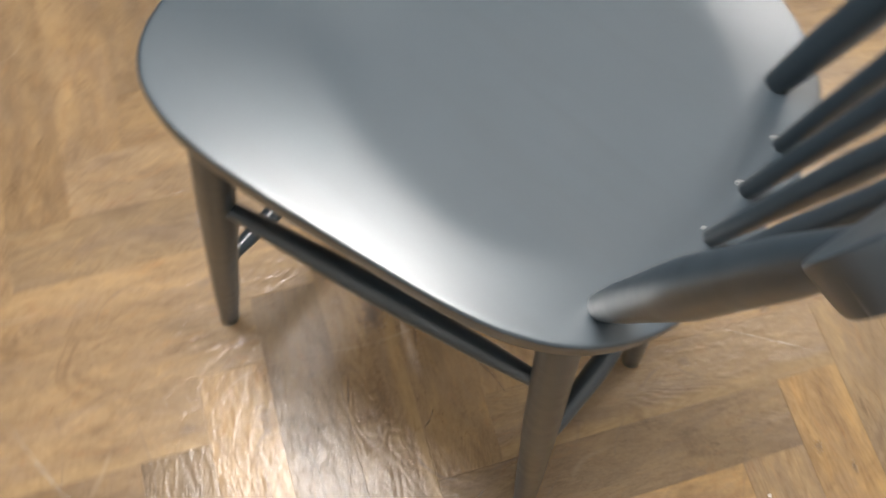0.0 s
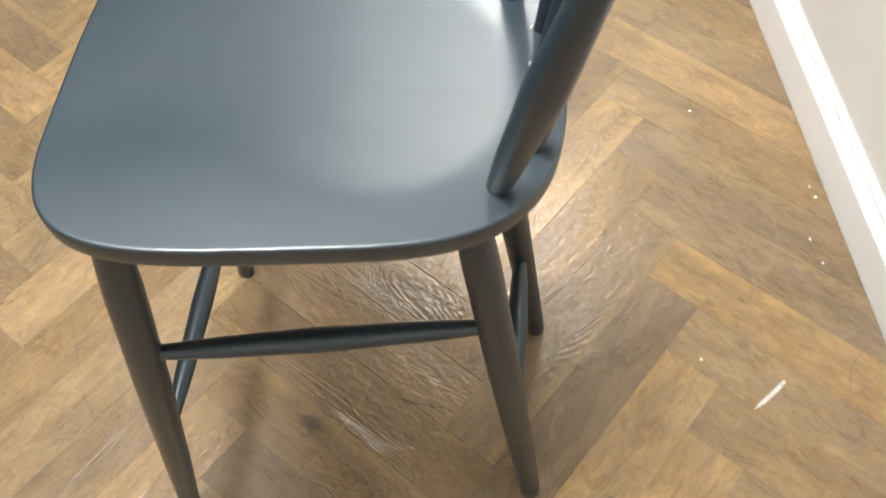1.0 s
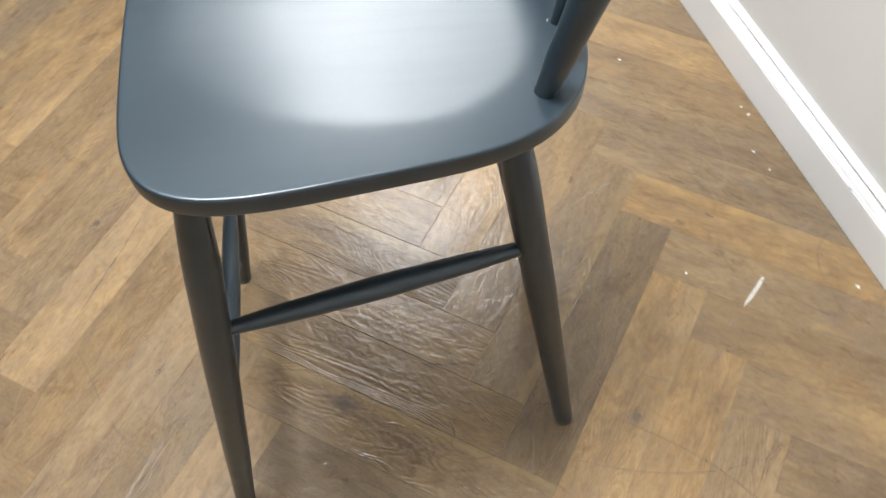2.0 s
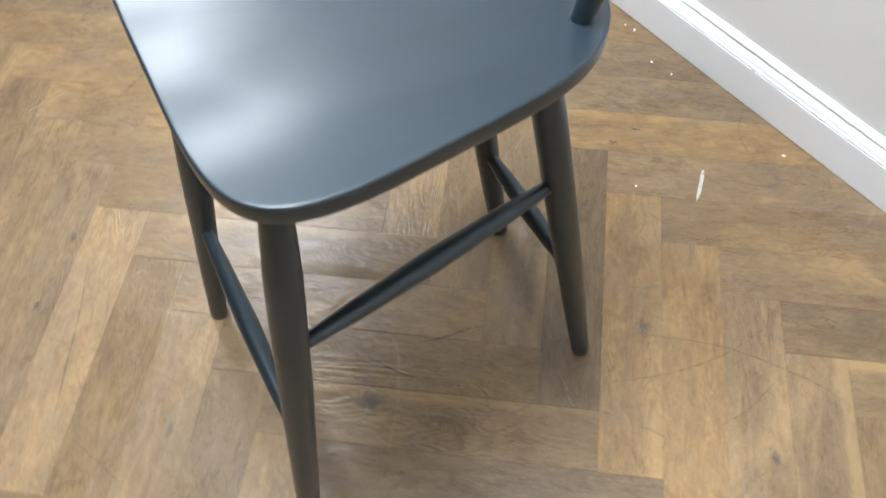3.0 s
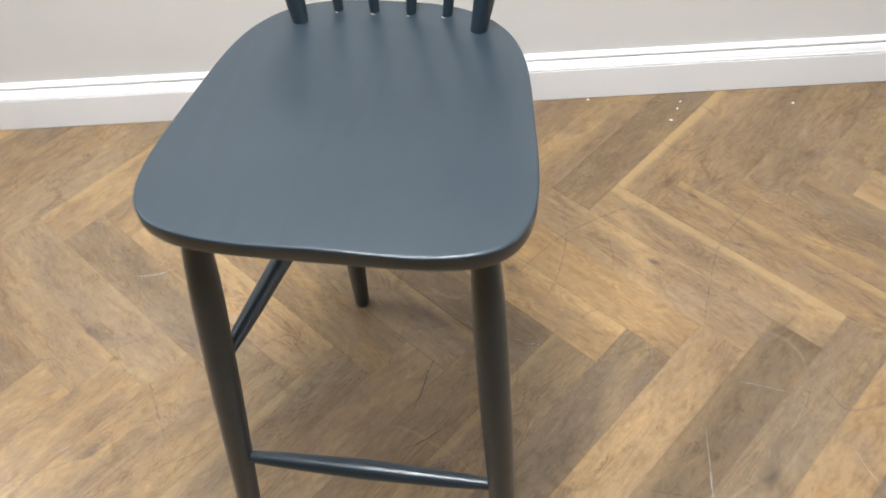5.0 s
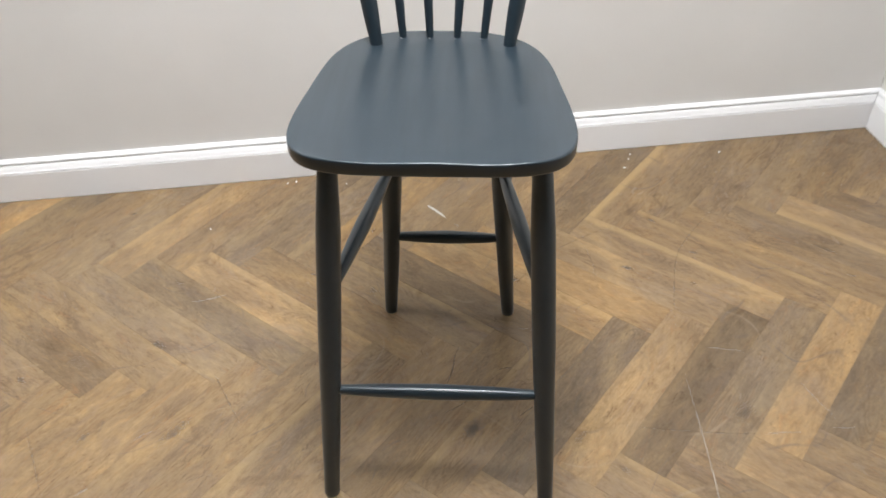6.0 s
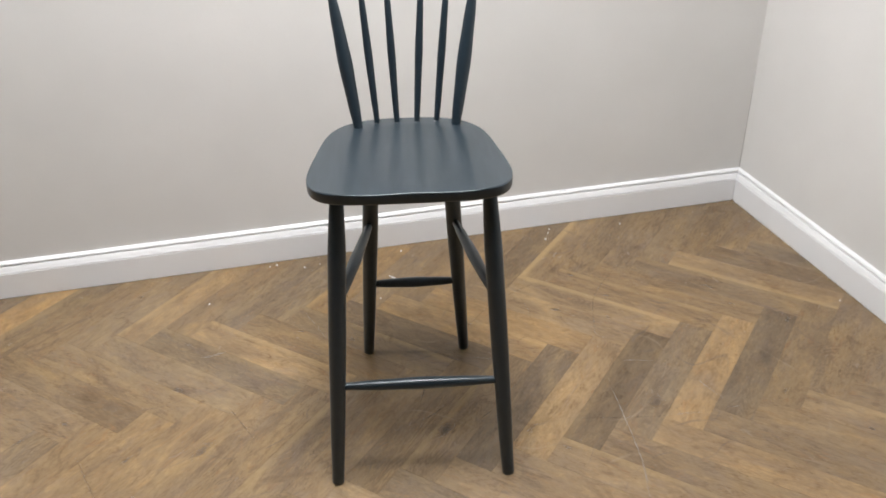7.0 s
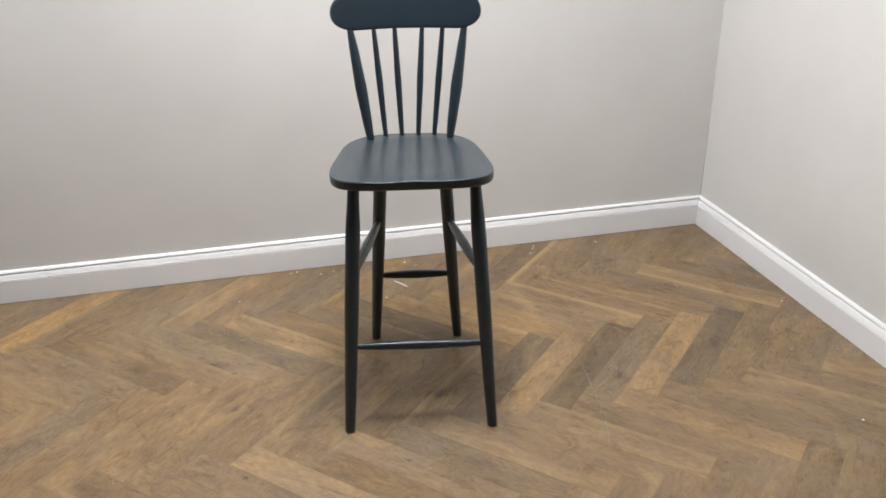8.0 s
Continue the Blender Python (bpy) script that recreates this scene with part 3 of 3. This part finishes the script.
def mark_material(name, colour, strength, low=0.35, high=0.65):
    """A rubbed mark: broken up so that the boards show through."""
    m, nt, b = material(name)
    b.inputs["Base Color"].default_value = (*colour, 1)
    b.inputs["Roughness"].default_value = 0.6
    co = node(nt, "ShaderNodeTexCoord").outputs["Object"]
    nt.links.new(ramp(nt, noise_tex(nt, co, 75.0, 5, 0.7), [(low, (0.0,) * 3), (high, (strength,) * 3)]), b.inputs["Alpha"])
    return m


def ribbon(points, width, blunt=0.0):
    """A thin flat streak along a smooth line through points, narrowing to its ends."""
    pts = [Vector(p) for p in points]
    ext = [pts[0] * 2 - pts[1], *pts, pts[-1] * 2 - pts[-2]]
    line = []
    for i in range(1, len(ext) - 2):
        a, b, c, d = ext[i - 1:i + 3]
        for k in range(10):
            t = k / 10
            line.append(0.5 * (2 * b + (c - a) * t + (2 * a - 5 * b + 4 * c - d) * t * t + (3 * b - a - 3 * c + d) * t ** 3))
    line.append(pts[-1])
    bm = bmesh.new()
    rows = []
    for i, p in enumerate(line):
        f = i / (len(line) - 1)
        w = width / 2 * max(0.12, min(1.0, math.sin(math.pi * f) * 1.3 + blunt * (1 - f)))
        d = (line[min(i + 1, len(line) - 1)] - line[max(i - 1, 0)]).normalized()
        n = Vector((-d.y, d.x))
        rows.append([bm.verts.new((*(p + n * w), 0.0008)), bm.verts.new((*(p - n * w), 0.0008))])
    for a, b in zip(rows, rows[1:]):
        bm.faces.new((a[0], a[1], b[1], b[0]))
    return bm


# dark knots of the oak: place, length along the grain, share of the width, depth of tone
KNOTS = [(-0.186, 0.493, 0.030, 0.6, 0.7), (-0.195, 0.544, 0.026, 0.4, 0.9), (0.142, 0.333, 0.050, 0.6, 0.9), (-0.296, 0.650, 0.020, 0.5, 0.8),
         (-0.311, 0.715, 0.018, 0.8, 0.8), (-0.778, 0.542, 0.028, 0.5, 0.9), (0.059, -0.090, 0.085, 0.6, 1.0), (-0.168, 0.284, 0.045, 0.7, 0.5),
         (-0.845, 0.002, 0.040, 0.5, 0.8), (-0.932, -0.051, 0.036, 0.5, 0.7), (-0.751, 0.052, 0.080, 0.5, 0.6), (-0.669, -0.134, 0.045, 0.4, 0.8),
         (-0.501, -0.115, 0.110, 0.3, 0.8), (-0.305, 0.332, 0.030, 0.5, 0.7), (-0.596, 0.106, 0.060, 0.4, 0.8), (-0.603, 0.295, 0.040, 0.5, 0.4)]
KNOTS_EAST = [(0.403, 0.374, 0.040, 0.6, 0.9), (0.898, 0.364, 0.030, 0.6, 0.8), (1.029, 0.274, 0.050, 0.4, 0.7), (0.576, -0.034, 0.090, 0.5, 0.8),
              (0.260, -0.104, 0.070, 0.3, 0.6), (0.904, -0.019, 0.050, 0.3, 0.6), (1.049, -0.170, 0.034, 0.5, 0.7), (0.333, -0.174, 0.040, 0.5, 0.5),
              (0.866, 0.454, 0.090, 0.2, 0.6), (0.561, 0.433, 0.030, 0.5, 0.8), (0.541, 0.329, 0.028, 0.5, 0.7), (0.480, 0.550, 0.026, 0.5, 0.8),
              (0.057, -0.330, 0.040, 0.5, 0.5), (-0.438, -0.404, 0.032, 0.7, 0.9), (-0.337, -0.488, 0.036, 0.6, 0.9), (-0.038, -0.366, 0.040, 0.4, 0.6)]


def grain_turn(p, near_boards):
    """The turn of the board under the point p."""
    for kind, k, j, place, turn in near_boards:
        d = p - place
        c, s = math.cos(radians(turn)), math.sin(radians(turn))
        if abs(d.x * c + d.y * s) < BOARD_L / 2 and abs(d.y * c - d.x * s) < BOARD_W / 2:
            return turn
    return TURN_FLOOR


def knot_material(depth):
    """A knot that fades into the grain round it, with a dark cracked heart."""
    m, nt, b = material("oak_knot")
    uv = node(nt, "ShaderNodeTexCoord").outputs["UV"]
    geo = node(nt, "ShaderNodeNewGeometry").outputs["Position"]
    far = node(nt, "ShaderNodeVectorMath")
    far.operation = "LENGTH"
    nt.links.new(uv, far.inputs[0])
    rough = noise_tex(nt, geo, 110.0, 5, 0.7, 1.0)
    wobble = node(nt, "ShaderNodeMath")
    wobble.operation = "MULTIPLY_ADD"
    wobble.inputs[1].default_value = 1.3
    nt.links.new(rough, wobble.inputs[0])
    nt.links.new(far.outputs["Value"], wobble.inputs[2])
    nt.links.new(ramp(nt, wobble.outputs[0], [(0.62, (0.075, 0.052, 0.036)), (0.95, (0.130, 0.090, 0.058))]), b.inputs["Base Color"])
    soft = ramp(nt, far.outputs["Value"], [(0.25, (1.0,) * 3), (0.95, (0.0,) * 3)])
    shown = ramp(nt, wobble.outputs[0], [(0.60, (depth * 0.8,) * 3), (0.85, (depth * 0.4,) * 3), (1.0, (0.0,) * 3)])
    nt.links.new(mix(nt, soft, shown, 1.0, "MULTIPLY"), b.inputs["Alpha"])
    b.inputs["Roughness"].default_value = 0.45
    return m


def build_knots(slab):
    tones = {}
    near_boards = [row for row in board_grid() if row[3].length < 1.6]
    for x, y, long, share, depth in KNOTS + KNOTS_EAST:
        if depth not in tones:
            tones[depth] = knot_material(depth)
        t = radians(grain_turn(Vector((x, y)), near_boards))
        bm = bmesh.new()
        layer = bm.loops.layers.uv.new("UVMap")
        edge = []
        for n in range(16):
            a = 2 * math.pi * n / 16
            u, v = long * math.cos(a), long * share * math.sin(a)
            edge.append((bm.verts.new((x + u * math.cos(t) - v * math.sin(t), y + u * math.sin(t) + v * math.cos(t), 0.0005)), (math.cos(a), math.sin(a))))
        heart = (bm.verts.new((x, y, 0.0005)), (0.0, 0.0))
        for n in range(16):
            corner = (heart, edge[n], edge[(n + 1) % 16])
            face = bm.faces.new([v for v, _ in corner])
            for loop, (_, at) in zip(face.loops, corner):
                loop[layer].uv = at
        part("knot", bm, tones[depth], slab, "dark knot in the oak")


def build_marks(slab):
    pale, dark = mark_material("pale_scuff", (0.50, 0.44, 0.36), 0.44), mark_material("dark_scuff", (0.07, 0.055, 0.042), 0.42)
    white = mark_material("white_smear", (0.58, 0.56, 0.52), 0.85, 0.22, 0.50)
    part("paint_smear", ribbon([(-0.062, 0.594), (-0.038, 0.571), (-0.014, 0.545)], 0.0062, 0.6), white, slab, "streak of white paint")
    split = mark_material("open_split", (0.045, 0.034, 0.026), 0.60, 0.28, 0.58)
    for line, width in PALE + GASHES:
        part("scratch", ribbon(line, width), pale, slab, "pale scratch")
    for line, width in CRACKS:
        part("crack", ribbon(line, width), split, slab, "dark split along the grain")
    for line, width in DARK:
        part("scratch", ribbon(line, width), dark, slab, "dark scratch")


CRUMBS = [(-0.424, 0.677, 3), (-0.403, 0.684, 5), (-0.317, 0.664, 4), (-0.273, 0.678, 3), (-0.022, 0.735, 5), (-0.088, 0.474, 4), (-0.578, 0.487, 4),
          (0.462, 0.830, 4), (0.455, 0.806, 4), (0.441, 0.768, 5), (0.699, 0.846, 5), (0.264, 0.817, 5), (1.212, 0.350, 4), (1.168, -0.292, 5)]


def build_crumbs():
    pick = random.Random(5)
    for x, y, size in CRUMBS:
        bm = bmesh.new()
        bmesh.ops.create_icosphere(bm, subdivisions=2, radius=size / 2000)
        for v in bm.verts:
            v.co = Vector((v.co.x * 1.3, v.co.y * 0.9, v.co.z * 0.6)) * pick.uniform(0.75, 1.2)
        low = min(v.co.z for v in bm.verts)
        ob = new("crumb", mesh_from(bm, "crumb", CRUMB))
        ob.matrix_basis = pose(x, y, -low, 0, 0, pick.uniform(0, 360))
        tagged(ob, "tiny white plaster crumb lying on the oak floor", "crumb", "crumbs by the skirting")


build_walls()
build_skirting()
build_seam()
build_panels()
build_chair()
build_crumbs()
build_floor()
build_knots(bpy.data.objects["floor"])
build_marks(bpy.data.objects["floor"])
